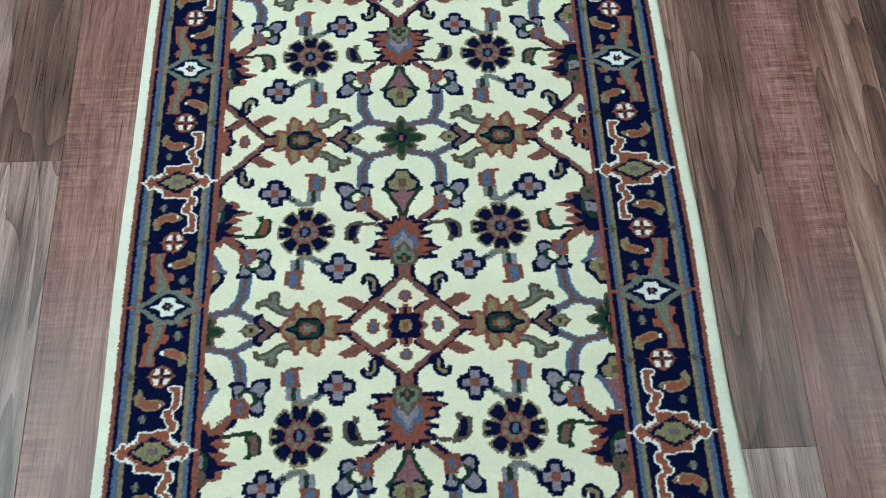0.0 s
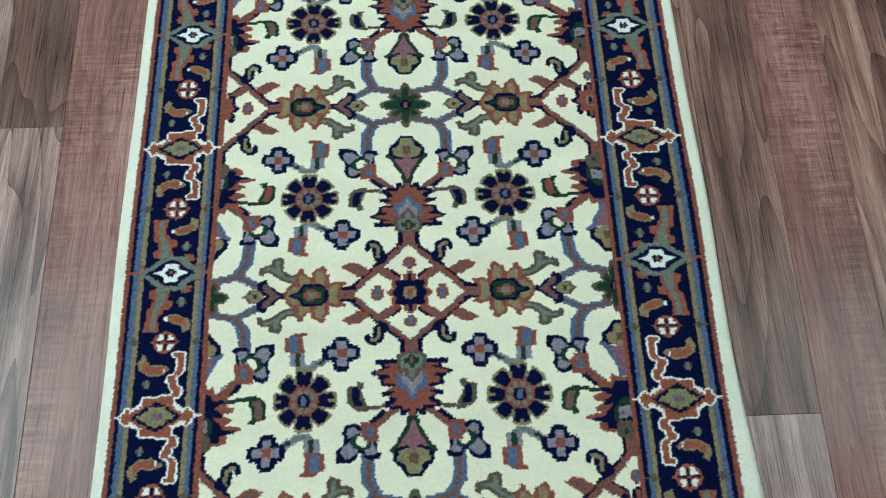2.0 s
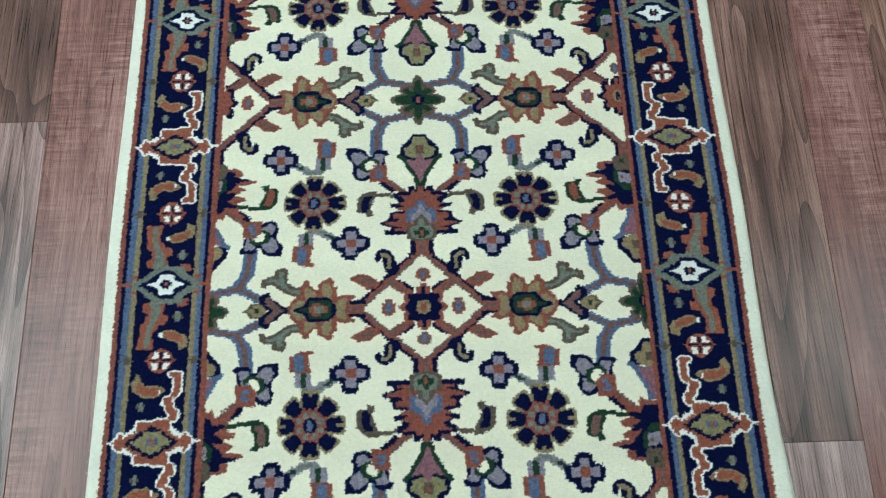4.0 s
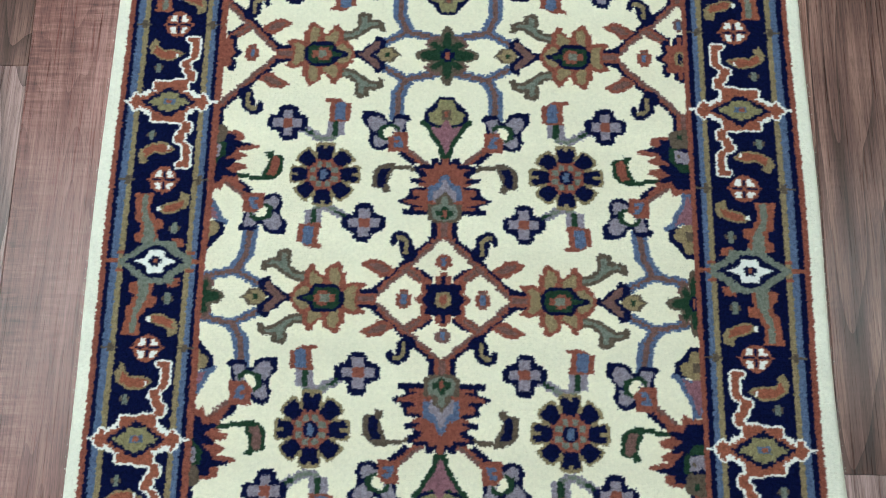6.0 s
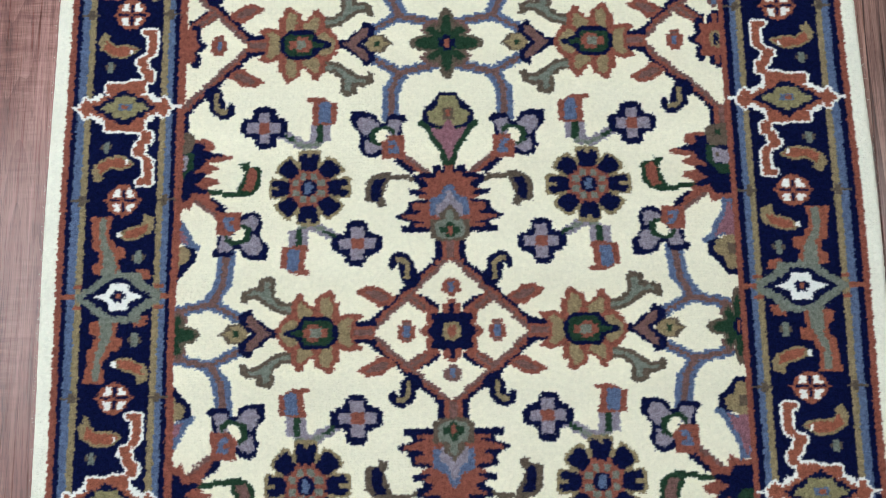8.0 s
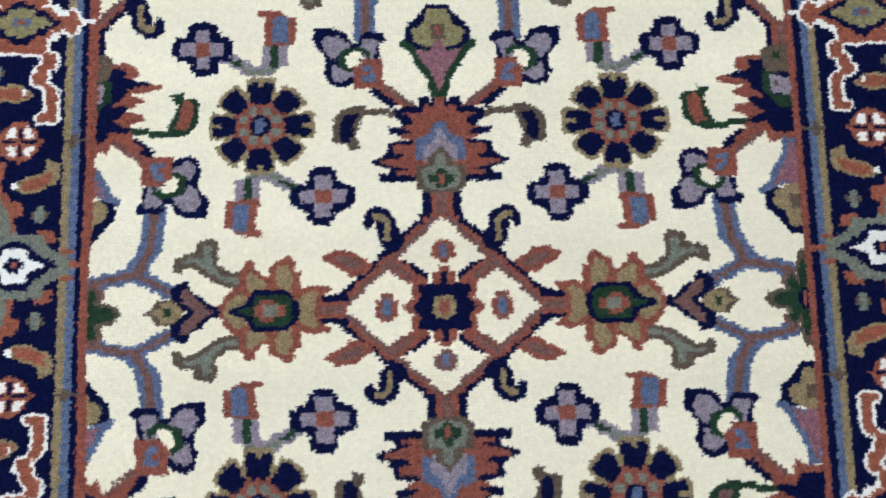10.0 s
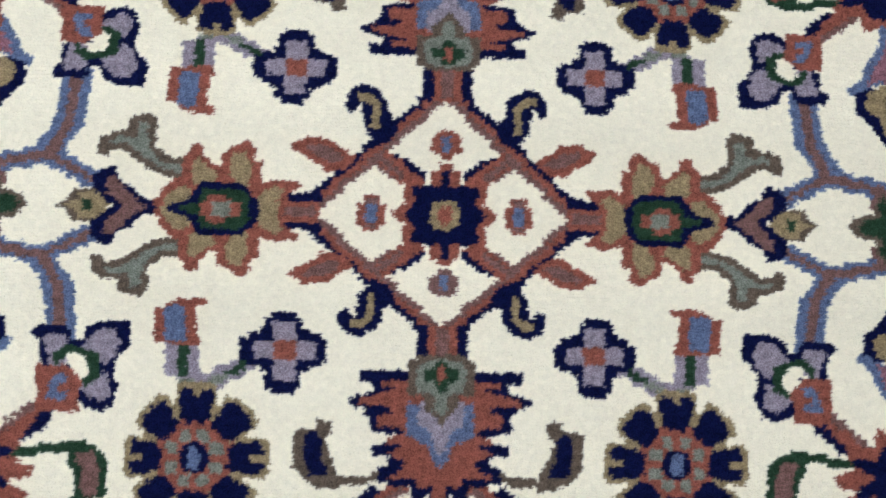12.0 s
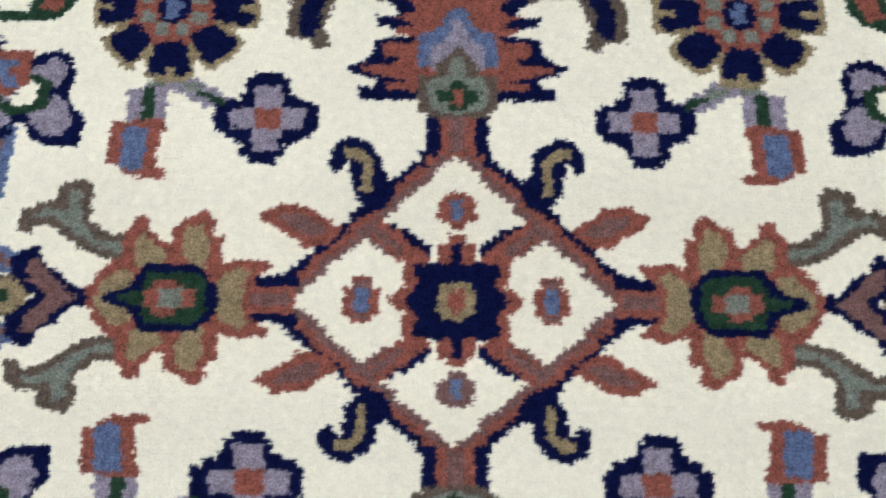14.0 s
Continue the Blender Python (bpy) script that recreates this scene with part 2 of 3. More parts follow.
def lattice_diamond():
    out = []
    for dye, r in (("navy", 82.5), ("rust", 77.5), ("mauve", 72.5), ("ivory", 67.0)):
        out.append((dye, rhomb(0, 0, r * 1.01, r * 0.99)))
    out += [("navy", line(29, 34, 12, 21, 6)), ("mauve", line(38, 31, 28, 22, 5)), ("rust", line(35, 34, 14, 16, 8.5)), ("mauve", line(36, 34, 22, 22, 3.5)),
            ("rust~", rect(-8, 8, 37, 45)), ("rust~", rect(-6, 6, 35.5, 47)), ("rust~", rect(-3, 3, 32, 49)), ("blue", rect(-2.9, 2.9, 35.5, 45.5)),
            ("rust", rect(33, 48, -6, 6)), ("rust", rect(36, 45, -10, 10)), ("blue", rect(38, 43.5, -5, 5)), ("mauve", rect(38, 43, 6, 9))]
    return out


HEART = [
    ("rust", "17,7 22.5,7 23,17 20,22 13,21 13,16"), ("rust", "2,14 8.5,14 8.5,25 4,26 3.5,29 0,29.5 0,14"), ("rust", "14,10 20,7 28,2 28,0 14,0"),
    ("navy", "0,16.8 4,16 8.5,17 18,16.5 18,11 16.5,9 17.5,6 0,6"), ("navy", "0,7 17,7 19,4 23,0 0,0"), ("navy", rect(-2.9, 2.9, 0, 26)),
    ("tan", "0,9.5 3,7.5 6,7.5 8.3,4 8.3,0 0,0"), ("rust", "0,6 2.6,5 3.4,0 0,0"), ("tan", rect(-1, 1, 3, 5))]


def petal(angle, r0, r1, half, squash=0.94):
    """One blunt petal of a rosette, with clipped corners."""
    c, n = math.cos(angle), math.sin(angle)
    shape = ((r0, -half * 0.72), (r1 - 5, -half), (r1 - 2, -half), (r1, -half * 0.55), (r1, half * 0.55), (r1 - 2, half), (r1 - 5, half), (r0, half * 0.72))
    return " ".join("%g,%g" % (RX + (r * c - w * n) * 1.04, RY + (r * n + w * c) * squash) for r, w in shape)


RX, RY = 130.5, 135.5


def rosette():
    turns = [math.pi / 4 * k for k in range(8)]
    out = [("tan", oval(RX, RY, 30, 28, 16))] + [("tan", petal(a, 14, 39 if k % 2 == 0 else 37.5, 11.0)) for k, a in enumerate(turns)]
    out += [("navy", petal(a, 15, 35.5 if k % 2 == 0 else 34.5, 9.0 if k % 2 == 0 else 8.4)) for k, a in enumerate(turns)]
    out += [("tan", rect(RX + sx * 34 - 4.2, RX + sx * 34 + 4.2, RY - 1.6, RY + 1.6)) for sx in (-1, 1)]
    out += [("tan", rect(RX - 1.7, RX + 1.7, RY + sy * 32 - 2.5, RY + sy * 32 + 2.5)) for sy in (-1, 1)]
    out += [("navy", oval(RX, RY, 19.5, 18, 16)), ("rust", oval(RX, RY, 18.5, 17, 16))]
    for k in range(8):
        a = math.pi / 4 * (k + 0.5)
        x, y = RX + 13.2 * math.cos(a), RY + 12.2 * math.sin(a)
        out.append(("grey", rect(x - 3.4, x + 3.4, y - 3.0, y + 3.0)))
        out.append(("rust", rect(RX + 19 * math.cos(a) - 2, RX + 19 * math.cos(a) + 2, RY + 17.6 * math.sin(a) - 1.8, RY + 17.6 * math.sin(a) + 1.8)))
    out += [("navy", oval(RX, RY, 8.6, 8.2, 8)), ("blue", rect(RX - 2.9, RX + 2.9, RY - 5, RY + 5)), ("blue", rect(RX - 4.2, RX + 1.5, RY - 1.5, RY + 3.5))]
    return out


PALMETTE = [
    ("navy", "0,159 4,158 5,151 9,156 15,155 16,148 26,148 34,146 33,140 28,136 27,133.5 38,132 38,128.5 30,127 22,123.5 30,122.5 39,121 39,114 43,110.5 50,108 50,106 43,103.5 38,102.5 38,98.5 45,97 45,91.5 0,91.5"),
    ("rust", "0,160 2.5,158 4.5,148 11,150 13.5,144 28,144 22,139.5 19,136 28,132 21,128.5 29,127 28,124.5 19,122.5 21,120 34,119 35,113.5 27,111.5 26,109.5 45,108 45,106 33,103 23,101 33,99.5 33,96.5 0,96.5"),
    ("blue", "0,138 5,134 7.5,127 15,125 19,121 19,107 0,107"), ("lavender", "0,132 3.5,130 5,122 12,118 12.5,106 0,106"),
    ("brown", "0,118 4,114 9,109 10,103.5 18,103.5 19,94 18.5,87 12,84 0,83"), ("grey", "0,113 3,111 3.2,104 12,102 14,96 13,89 8,86 0,85"),
    ("green", rect(1.5, 9.5, 90.5, 96.5)), ("green", "0,102 3,100.5 3.5,87 0,86"), ("rust", "0,97.5 2.8,96 2.8,90 0,88.5"),
    ("green", "0,156 7,156 8,168 17,181 21,189 29,196 27,200 20,198 13,194 7,192 0,191"),
    ("pink", "0,200 3,196 7,190 18,194 13,184 6,175 2,163 0,160"),
    ("navy", "0,227 8,227 17,216 24,209 24,199 16,193 0,191"), ("olive", "0,224 8,223 11,212 20,208 18,198 9,194 0,192"),
    ("pink", "0,201 3,197 7,190 0,186"), ("brown", rect(0, 5, 200, 212)), ("rust", rect(-2.5, 2.5, 204, 211))]
EDGE_PALMETTE = [
    ("rust", "0,98 10,92 31,93 37,97 38,102 32,106 40,108 51,109.5 51,112.5 47,114 35,116 33,117 39,119 40,123 33,126 28,129 40,131 41,136 33,139 31,141 33,145 36,152 42,158 34,160 28,152 20,152 18,161 12,159 6,157 0,157"),
    ("navy", "0,103 10,95 29,97 28,104 44,107 44,109.5 30,112 27,119 21,123 20,126 30,125 30,128 26,133 19,136 25,139 31,142 30,146 19,144 14,152 8,153 0,153"),
    ("brown", "0,106 14,107 18,101 20,90 14,86 0,84"), ("green", rect(4, 9, 90, 96)), ("green", "19,106 11,106 13,126 20,120"), ("green", "14,124 0,124 0,134 9,133"), ("lavender", "13,108 4,109 0,112 0,124 13,122"), ("brown", rect(6, 10, 113, 117)),
    ("blue", "0,158 7,156 8,168 17,181 21,189 29,196 27,200 20,198 13,194 7,192 0,191"), ("pink", "0,200 3,196 7,190 18,194 13,184 6,175 2,163 0,160"),
    ("navy", "0,229 9,229 18,217 26,209 26,199 16,195 0,193"), ("tan", "0,224 8,223 11,212 20,208 18,198 9,194 0,192"), ("brown", rect(0, 5, 200, 210))]
HOOK_DYES = dict(brown="green", navy="rust~")

SHAPES = [
    # name, label, anchor, mapped half a repeat across: yes or no, shapes
    ("vine", "blue vine with a brown core", (206, 40), True, [
        ("blue", rect(197, 213.5, 44, 78)), ("blue", "197,50 213.5,50 216,42 222,33 214,24 206,30 203,38 198,44"), ("blue", line(214, 28.5, 185, 13, 10.5)), ("blue", line(212, 29, 252, 20.5, 10.5)),
        ("mauve", "202.5,78 208.5,78 208.5,48 212,38 216,32 211,27 208,33 206,40 202.5,46"), ("mauve", line(214, 29, 188, 14.5, 4)), ("mauve", line(213, 29, 252, 20.5, 5))]),
    ("cut_flower", "dark green star flower with brown tips", (259, 0), True, [
        ("mauve", line(259, 0, 239, 19, 15)), ("brown", oval(242, 0, 19, 9)), ("brown", oval(259, 19, 8, 18)), ("brown", line(259, 0, 242, 17, 13)),
        ("green", oval(245, 0, 17, 6.5)), ("green", oval(259, 15, 5, 14)), ("green", line(259, 0, 243, 16, 8.5)), ("green", oval(259, 0, 11, 10, 8)),
        ("navy", rect(251, 267, -4.5, 4.5)), ("navy", rect(255.5, 262.5, -7.5, 7.5)), ("rust", rect(256.5, 261.5, -5, 5))]),
    ("medallion", "rust lattice diamond with four ivory lobes and a navy flower", (0, 0), True, lattice_diamond()),
    ("heart_flower", "navy star flower with a tan eye", (0, 1), True, HEART),
    ("stem", "rust stem edged in navy", (74, 0), True, [("navy", "67,12 85,9.5 85,0 67,0"), ("rust", rect(67, 88, -6, 6)), ("mauve", rect(69, 88, -3, 3))]),
    ("stem", "rust stem edged in navy", (0, 76), True, [("navy", rect(0, 13.5, 66, 87)), ("rust", rect(0, 8.7, 66, 87)), ("mauve", rect(-3, 3, 68, 84))]),
    ("curl", "small navy curl with a tan core", (44, 57), True, [
        ("navy", "26,50 33,58 33,65 37,69 44,74 51,73 56,68 57,60 52,57 50,61 48,64 46,50 43,45 38,39 30,42"), ("tan", "37,64 44,69 50,69 51,65 42,62 42,48 38,47 37,52")]),
    ("leaf", "pointed rust leaf with a mauve core", (66, 33), True, [
        ("rust", "49,32 56,36 63,41 72,43 76,42 78,40 84,38 81,34 75,31 69,27 65,23 59,23 52,27"), ("mauve", "55,31 63,37 74,39 76,36 70,32 63,28 57,28")]),
    ("sunflower", "tan and rust sunflower with a green eye", (123, 0), True, [
        ("rust", "86,0 84,8 77,15 83,17 88,18 93,17 97,15 97,28 101,28 103,38 108,39 113,35 119,32 120,25 124,24 125,28 130,30 130,35 136,37 138,31 143,28 143,18 147,16 150,12 154,8 153,5 158,4 158,0"),
        ("tan", "104,26 107,33 114,32 115,21 111,15 104,13"), ("tan", "120,21 126,23 132,29 136,28 136,17 133,13 121,16"), ("tan", "85,12 91,14 95,11 99,8 99,0 89,0 88,7"),
        ("tan", "136,11 141,13 147,9 151,4 151,0 135,0"), ("navy", "98,0 99,6 107,15 130,15 135,8 140,4 148,2 148,0"), ("green", "103,0 103,7 108,11 130,11 131,3 141,2 141,0"),
        ("rust", "108,0 108,4 114,4 115,8 126,8 126,4 130,4 130,0"), ("grey", rect(114, 124, -4, 4))]),
    ("forked_leaf", "grey forked leaf outlined in brown", (166, 35), True, [
        ("brown", "142,28 151,29 152,32 158,34 157,49 162,53 166,52 173,50 174,43 180,43 188,39 189,29 183,28 181,32 174,32 170,28 162,23 156,19 147,17 142,17"),
        ("grey", "142,25 151,25 158,30 161,36 162,46 167,48 168,39 179,39 183,36 173,35 166,31 159,25 150,21 142,20")]),
    ("bracket", "mauve arrow bracket outlined in navy", (174, 0), True, [
        ("navy", "155,0 156,4 163,5 167,10 176,15 179,23 184,21 190,16 189,6 183,3 178,0"), ("mauve", "159.5,0 164,2.5 172,10 178,16 183,17 183,10 178,5 174,1 174,0")]),
    ("bud", "tan star bud with a green dot", (190, 0), True, [("brown", "182,0 188,9 199,9 202,4 208,0"), ("tan", "180,0 185,6 188,8 196,8 198,3 204,0"), ("green", rect(189, 194, -2.5, 2.5))]),
    ("tulip", "lavender tulip spray with a rust heart", (195, 92), True, [
        ("navy", line(210, 114, 226, 127, 6)), ("rust", line(213, 109, 243, 133, 8)), ("mauve", line(219, 111, 241, 128, 4)),
        ("navy", "178,111 188,114 197,110 195,93 213,93 216,90 216,80 221,77 217,71 201,72 200,79 195,79 190,71 183,68 168,68 168,82 177,90 175,103"),
        ("lavender", "180,107 187,110 198,103 192,98 187,97 182,95 180,100"), ("lavender", "176,87 183,93 187,86 194,84 193,79 185,73 177,73 173,79"),
        ("lavender", "203,93 211,93 213,84 216,79 212,76 203,76 201,83"), ("green", "185,98 194,103 197,99 191,95 191,90 195,87 204,88 209,93 209,86 204,82 193,83 186,86"),
        ("ivory", "192,98 197,99 200,92 204,92 202,86 196,86 191,90"), ("rust", "197,114 218,114 217,92 203,92 199,96 196,98"), ("blue", "203,109 213,109 212,103 208,96 202,96"), ("rust", rect(199, 207, 101, 105))]),
    ("bud_spray", "lavender and green stalk with a rust and blue bud", (133, 82), True, [
        ("lavender", line(98, 86, 128, 102, 9)), ("lavender", rect(129.5, 148.5, 80, 96)), ("lavender", "121,99 126,104 134,104 141,98 141,94 131,94"), ("green", line(101, 88, 116, 96, 4)), ("grey", line(114, 95, 127, 102, 4.2)), ("green", rect(135.5, 141.8, 80, 97)), ("grey", line(126, 101.5, 139, 98, 4)),
        ("rust", "130,81 154,80 155,60 148.5,59 145.5,56 140.5,53.5 125.5,53 125.5,57 131.5,59"), ("blue", "136.5,78 148.5,78 148,59 142.5,57 136.5,59")]),
    ("four_petal_flower", "small lavender four-petal flower outlined in navy", (82, 81), True, [
        ("navy", rect(62, 107.5, 76, 88)), ("navy", rect(65, 104, 73, 91)), ("navy", rect(71.5, 98, 70.5, 93.5)), ("navy", rect(75, 95, 64, 101.5)), ("navy", rect(78, 91, 61, 103.5)),
        ("lavender", rect(68.5, 100.5, 77, 87.5)), ("lavender", rect(79, 90, 67, 97.5)), ("rust", rect(79, 90, 77, 87.5))]),
    ("hook_leaf", "hooked leaf on a thin stalk", (62, 132), True, [
        ("brown", line(30, 143, 58, 147, 4.5)), ("brown", "54,149 64,149 72,146 78,139 79,123 74,120 68,121 66,116 57,117 62,126 59,134 55,143"), ("navy", "59,143 69,144 73,135 73,123 68,121 64,126 64,134")]),
    ("palmette", "rust palmette edged in navy with an olive bud", (0, 140), True, PALMETTE),
    ("rosette", "navy eight-petal rosette rimmed in tan", (RX, RY), False, rosette()),
]


def place(p, half, sx, sy, mx, k):
    q = np.array(p, dtype=float)
    if half:
        q = np.stack([W - q[:, 0] * mx, HALF - q[:, 1]], axis=1)
    return np.stack([q[:, 0] * sx, q[:, 1] * sy + 2 * HALF * k], axis=1)


def worked(dye, sy):
    """Dyes marked ~ are rust on the upper side of a diamond and mauve on the lower."""
    return dye if not dye.endswith("~") else "mauve" if sy < 0 else "rust"


for name, label, (ax, ay), mapped, shapes in SHAPES:
    for k in (-2, -1, 0, 1, 2):
        for half in ((False, True) if mapped else (False,)):
            swap, text, drawn = {}, label, shapes
            if half and name == "palmette":
                drawn, text = EDGE_PALMETTE, "navy palmette edged in rust, cut by the border"
            elif half and name == "heart_flower":
                swap, text = dict(navy="rust", rust="navy"), "rust star flower with a tan eye, cut by the border"
            elif name == "hook_leaf":
                swap, text = (HOOK_DYES, "green hooked leaf with a rust core") if half else ({}, "navy hooked leaf on a thin brown stalk")
            for dye, shape in drawn:
                for sx, sy, mx in ((1, 1, 1), (-1, 1, 1), (1, -1, 1), (-1, -1, 1), (1, 1, -1), (-1, 1, -1), (1, -1, -1), (-1, -1, -1))[:8 if half else 4]:
                    at = place([(ax, ay)], half, sx, sy, mx, k)[0]
                    if ys[0] < at[1] < ys[-1]:
                        paint(place(pts(shape), half, sx, sy, mx, k), worked(swap.get(dye, dye), sy), motif(name, text, *at), FIELD[0], FIELD[1])

# ---- rug: stripes and borders ----
SIDES = [  # inner to outer: dye and where it ends
    (1, FIELD[1], (("rust", 268.4), ("navy", 274), ("blue", 280.3), ("tan", 286.3), ("navy", 358.5), ("tan", 364.5), ("blue", 371.5), ("navy", 377.2), ("rust", 383), ("edge", 420))),
    (-1, FIELD[0], (("rust", -256.6), ("navy", -261.4), ("blue", -267), ("tan", -272.8), ("navy", -337.2), ("tan", -343), ("blue", -350.3), ("navy", -355.6), ("rust", -361.8), ("edge", -400)))]
SCROLL = "22,13 -18,12 -18,22 -25,23 -26,33 -19,35 -18.5,44 -24,46 -27,50 -27,71.5 -13.5,71.5 -13.5,67 -19,66 -19.5,51 -15,46 -8.5,45 -8,39 -12,36 -12,32 -17,29 -15,23.5 -2,23.5 3,21.5 22,21.5"
BORDER = [
    ("comma", "orange and tan comma motif", (15, 57), [("tan", "20,66 27,70 33,60 30,52 24,57"), ("tan+", "-8,53 3,56 15,55 24,62 27,53 17,48 3,47"), ("orange", "-8,53 3,56 15,55 24,62 27,53 17,48 3,47"), ("white", rect(-4, 0, 48, 53))]),
    ("comma", "orange and tan comma motif", (-14, 115), [("tan", "-32,101 -21,98 -20,107 -27,118 -32,112"), ("tan+", "-27,107 -18,110 -4,114 -2,120 -13,120 -25,115"), ("orange", "-27,107 -18,110 -4,114 -2,120 -13,120 -25,115"), ("white", rect(-1, 4, 114, 119))]),
    ("fleck", "small grey leaf fleck", (19, 37), [("brown", rect(13, 25, 35, 39)), ("grey", rect(16, 22, 32, 42))]),
    ("fleck", "small grey leaf fleck", (-18, 137), [("brown", rect(-24, -12, 134, 139)), ("grey", rect(-21, -15, 131, 142))]),
    ("scroll", "rust and grey scroll", (17, 130), [("orange", "10,155 27,151 25.6,143 20.4,140 21.7,132 27.6,128 27.6,119 30.7,100 8.8,100 11.4,113 11.4,119 6.2,123 6.2,128 -4,127.6 -5.4,138 1,139 -0.3,146 0,155"), ("grey", "4,155 18,155 17.2,141 16,132 20,127 21.5,113 22,102 14.5,102 15,120 9.5,130 5,138")]),
    ("scroll", "rust scroll outlined in white", (-15, 40), [("white+", SCROLL)]),
    ("diamond", "rust diamond with an olive heart and white tips", (2, 0), [
        *[("white", line(2 + sx * 36, sy * 5, 2 + sx * 21, sy * 13, 4.5)) for sx in (-1, 1) for sy in (-1, 1)], ("white+", rhomb(-38, 0, 8.5, 9.5)), ("white+", rhomb(40, 0, 8.5, 9.5)), ("white", rect(-56, -46, -1.6, 1.6)), ("white", rect(48, 56, -1.6, 1.6))]),
    ("scroll", "rust scroll outlined in white", (-15, 40), [("orange", SCROLL)]),
    ("diamond", "rust diamond with an olive heart and white tips", (2, 0), [
        ("orange", rhomb(2, 0, 41, 21)), ("orange", rhomb(-38, 0, 8.5, 9.5)), ("orange", rhomb(40, 0, 8.5, 9.5)),
        ("navy", rhomb(2, 0, 33, 17)), ("olive", rhomb(2, 0, 26, 11.5)), ("olive", rect(-9, 13, -9.5, 9.5)), ("blue", rect(-5, 9, -3, 3)), ("orange", rect(-1, 5, -2, 2))]),
    ("diamond", "grey diamond with a white flower heart", (0, 171), [
        ("orange", "-31,156 -28,148 -17,147 -15,156"), ("grey", "-47,170 -24,158 -21,151 -7,150 9,151 22,157 35,166 42,171"), ("grey", rhomb(0, 171, 45, 20)), ("orange", rect(-44, -36, 161, 164)), ("orange", rect(36, 44, 161, 164)), ("orange", rect(-56, -42, 169, 173)), ("orange", rect(42, 56, 169, 173)),
        ("navy", rhomb(0, 171, 33, 15.5)), ("navy", "-32,170 -18,165 -9,155.5 9,156.5 17,162.5 32,171"), ("white", "-25,171 -15,168 -11,166.5 -9,160 8,160 10,166 14,168 25,171"), ("white", rect(-9, 9, 162, 171)), ("navy", rect(-7, 7, 169, 173)), ("navy", rect(-4.4, 4.4, 166.2, 171)), ("white", rect(-1.2, 1.2, 165, 167.5)), ("orange", rect(-2.4, 2.4, 168.8, 173))]),
    ("border_rosette", "white and rust four-petal border rosette", (0, 86), [
        ("orange", oval(0, 86, 16.5, 14.5, 10)), ("orange", rect(-19, 19, 84.7, 87.3)), ("navy", rect(-14, 14, 84.7, 87.3)), ("navy", rect(-1.4, 1.4, 73, 99)),
        *[("white", rect(sx * 6 - 2.8, sx * 6 + 2.8, 86 + sy * 6.5 - 3.9, 86 + sy * 6.5 + 3.9)) for sx in (-1, 1) for sy in (-1, 1)],
        *[("white", rect(sx * 9 - 2.2, sx * 9 + 2.2, 86 + sy * 4.4 - 1.6, 86 + sy * 4.4 + 1.6)) for sx in (-1, 1) for sy in (-1, 1)],
        ("orange", rect(-2.0, 2.0, 84.5, 87.5)), ("orange", rect(-1.4, 1.4, 71, 76)), ("orange", rect(-1.4, 1.4, 96, 101))]),
    ("tick", "dark brown tick across the guard stripes", (-44, 86), [("brown", rect(-53, -34, 84.8, 87.2)), ("brown", rect(-45, -39, 81.5, 90.5))]),
    ("tick", "dark brown tick across the guard stripes", (40, 86), [("brown", rect(33, 52, 84.8, 87.2)), ("brown", rect(38, 44, 81.5, 90.5))]),
]
HEARTS = [(-880, 0), (-697, 1), (-514, 0), (-331, 1), (-147, 0), (36.5, 1), (217, 0), (403, 1), (586, 0), (769, 1), (952, 0), (1135, 1)]
for side, start, stripes in SIDES:
    low = start
    for k, (dye, high) in enumerate(stripes):
        who = motif("border" if k == 4 else "selvedge" if k == 9 else "guard_stripe",
                    "navy wool border pile" if k == 4 else "plain ivory overcast rug edge" if k == 9 else dye + " wool guard stripe", low, 5000 + k * 50)
        paint(pts(rect(low, high, -2000, 2000)), dye, who, -1e4, 1e4)
        low = high
for name, label, (ax, ay), shapes in BORDER:
    for dye, shape in shapes:
        p = pts(shape)
        for side, mid, wide in ((1, 322.0, 1.0), (-1, -304.5, 0.93)):
            for (ya, ka), (yb, kb) in zip(HEARTS, HEARTS[1:]):
                o, w = (ya, yb) if ka == 0 else (yb, ya)
                slip = -0.11 if o == -147 and w > o else 0.0  # the weave is a little tighter on one side of this heart
                v = p[:, 1] / 171
                who = motif(name, label, mid + side * ax * wide, o + (w - o) * ay / 171)
                paint(np.stack([mid + side * p[:, 0] * wide, o + (w - o) * (v + slip * v * (1 - v))], axis=1), dye, who, -1e4, 1e4)

# ---- rug: the pile as geometry ----
gen = np.random.default_rng(7)
col_edges = np.arange(LEFT, RIGHT + 0.5, KX / 3)
row_edges = np.concatenate([np.arange(ys[0], -330, 7.2), np.arange(-330, 600, KY / 3), np.arange(600, ys[-1], 7.2)])
nr, nc = len(row_edges), len(col_edges)
gx, gy = np.meshgrid(col_edges, row_edges)
# each knot of the tufted wool leans its own way and its fibres spread: edges between dyes run ragged and furry
lean = gen.normal(0, 0.45, (900, 300))
lean_y = gen.normal(0, 0.36, lean.shape)
shade = gen.normal(0, 1, lean.shape)
kr = np.round(gy / KY).astype(int) + 400
kc = np.round(gx / KX + 0.5 * (np.round(gy / KY) % 2)).astype(int) + 145


def cells(px, py):
    return np.clip(np.round(py / CY).astype(int) - ROW0, 0, len(ys) - 1), np.clip(np.round(px / CX).astype(int) - COL0, 0, len(xs) - 1)


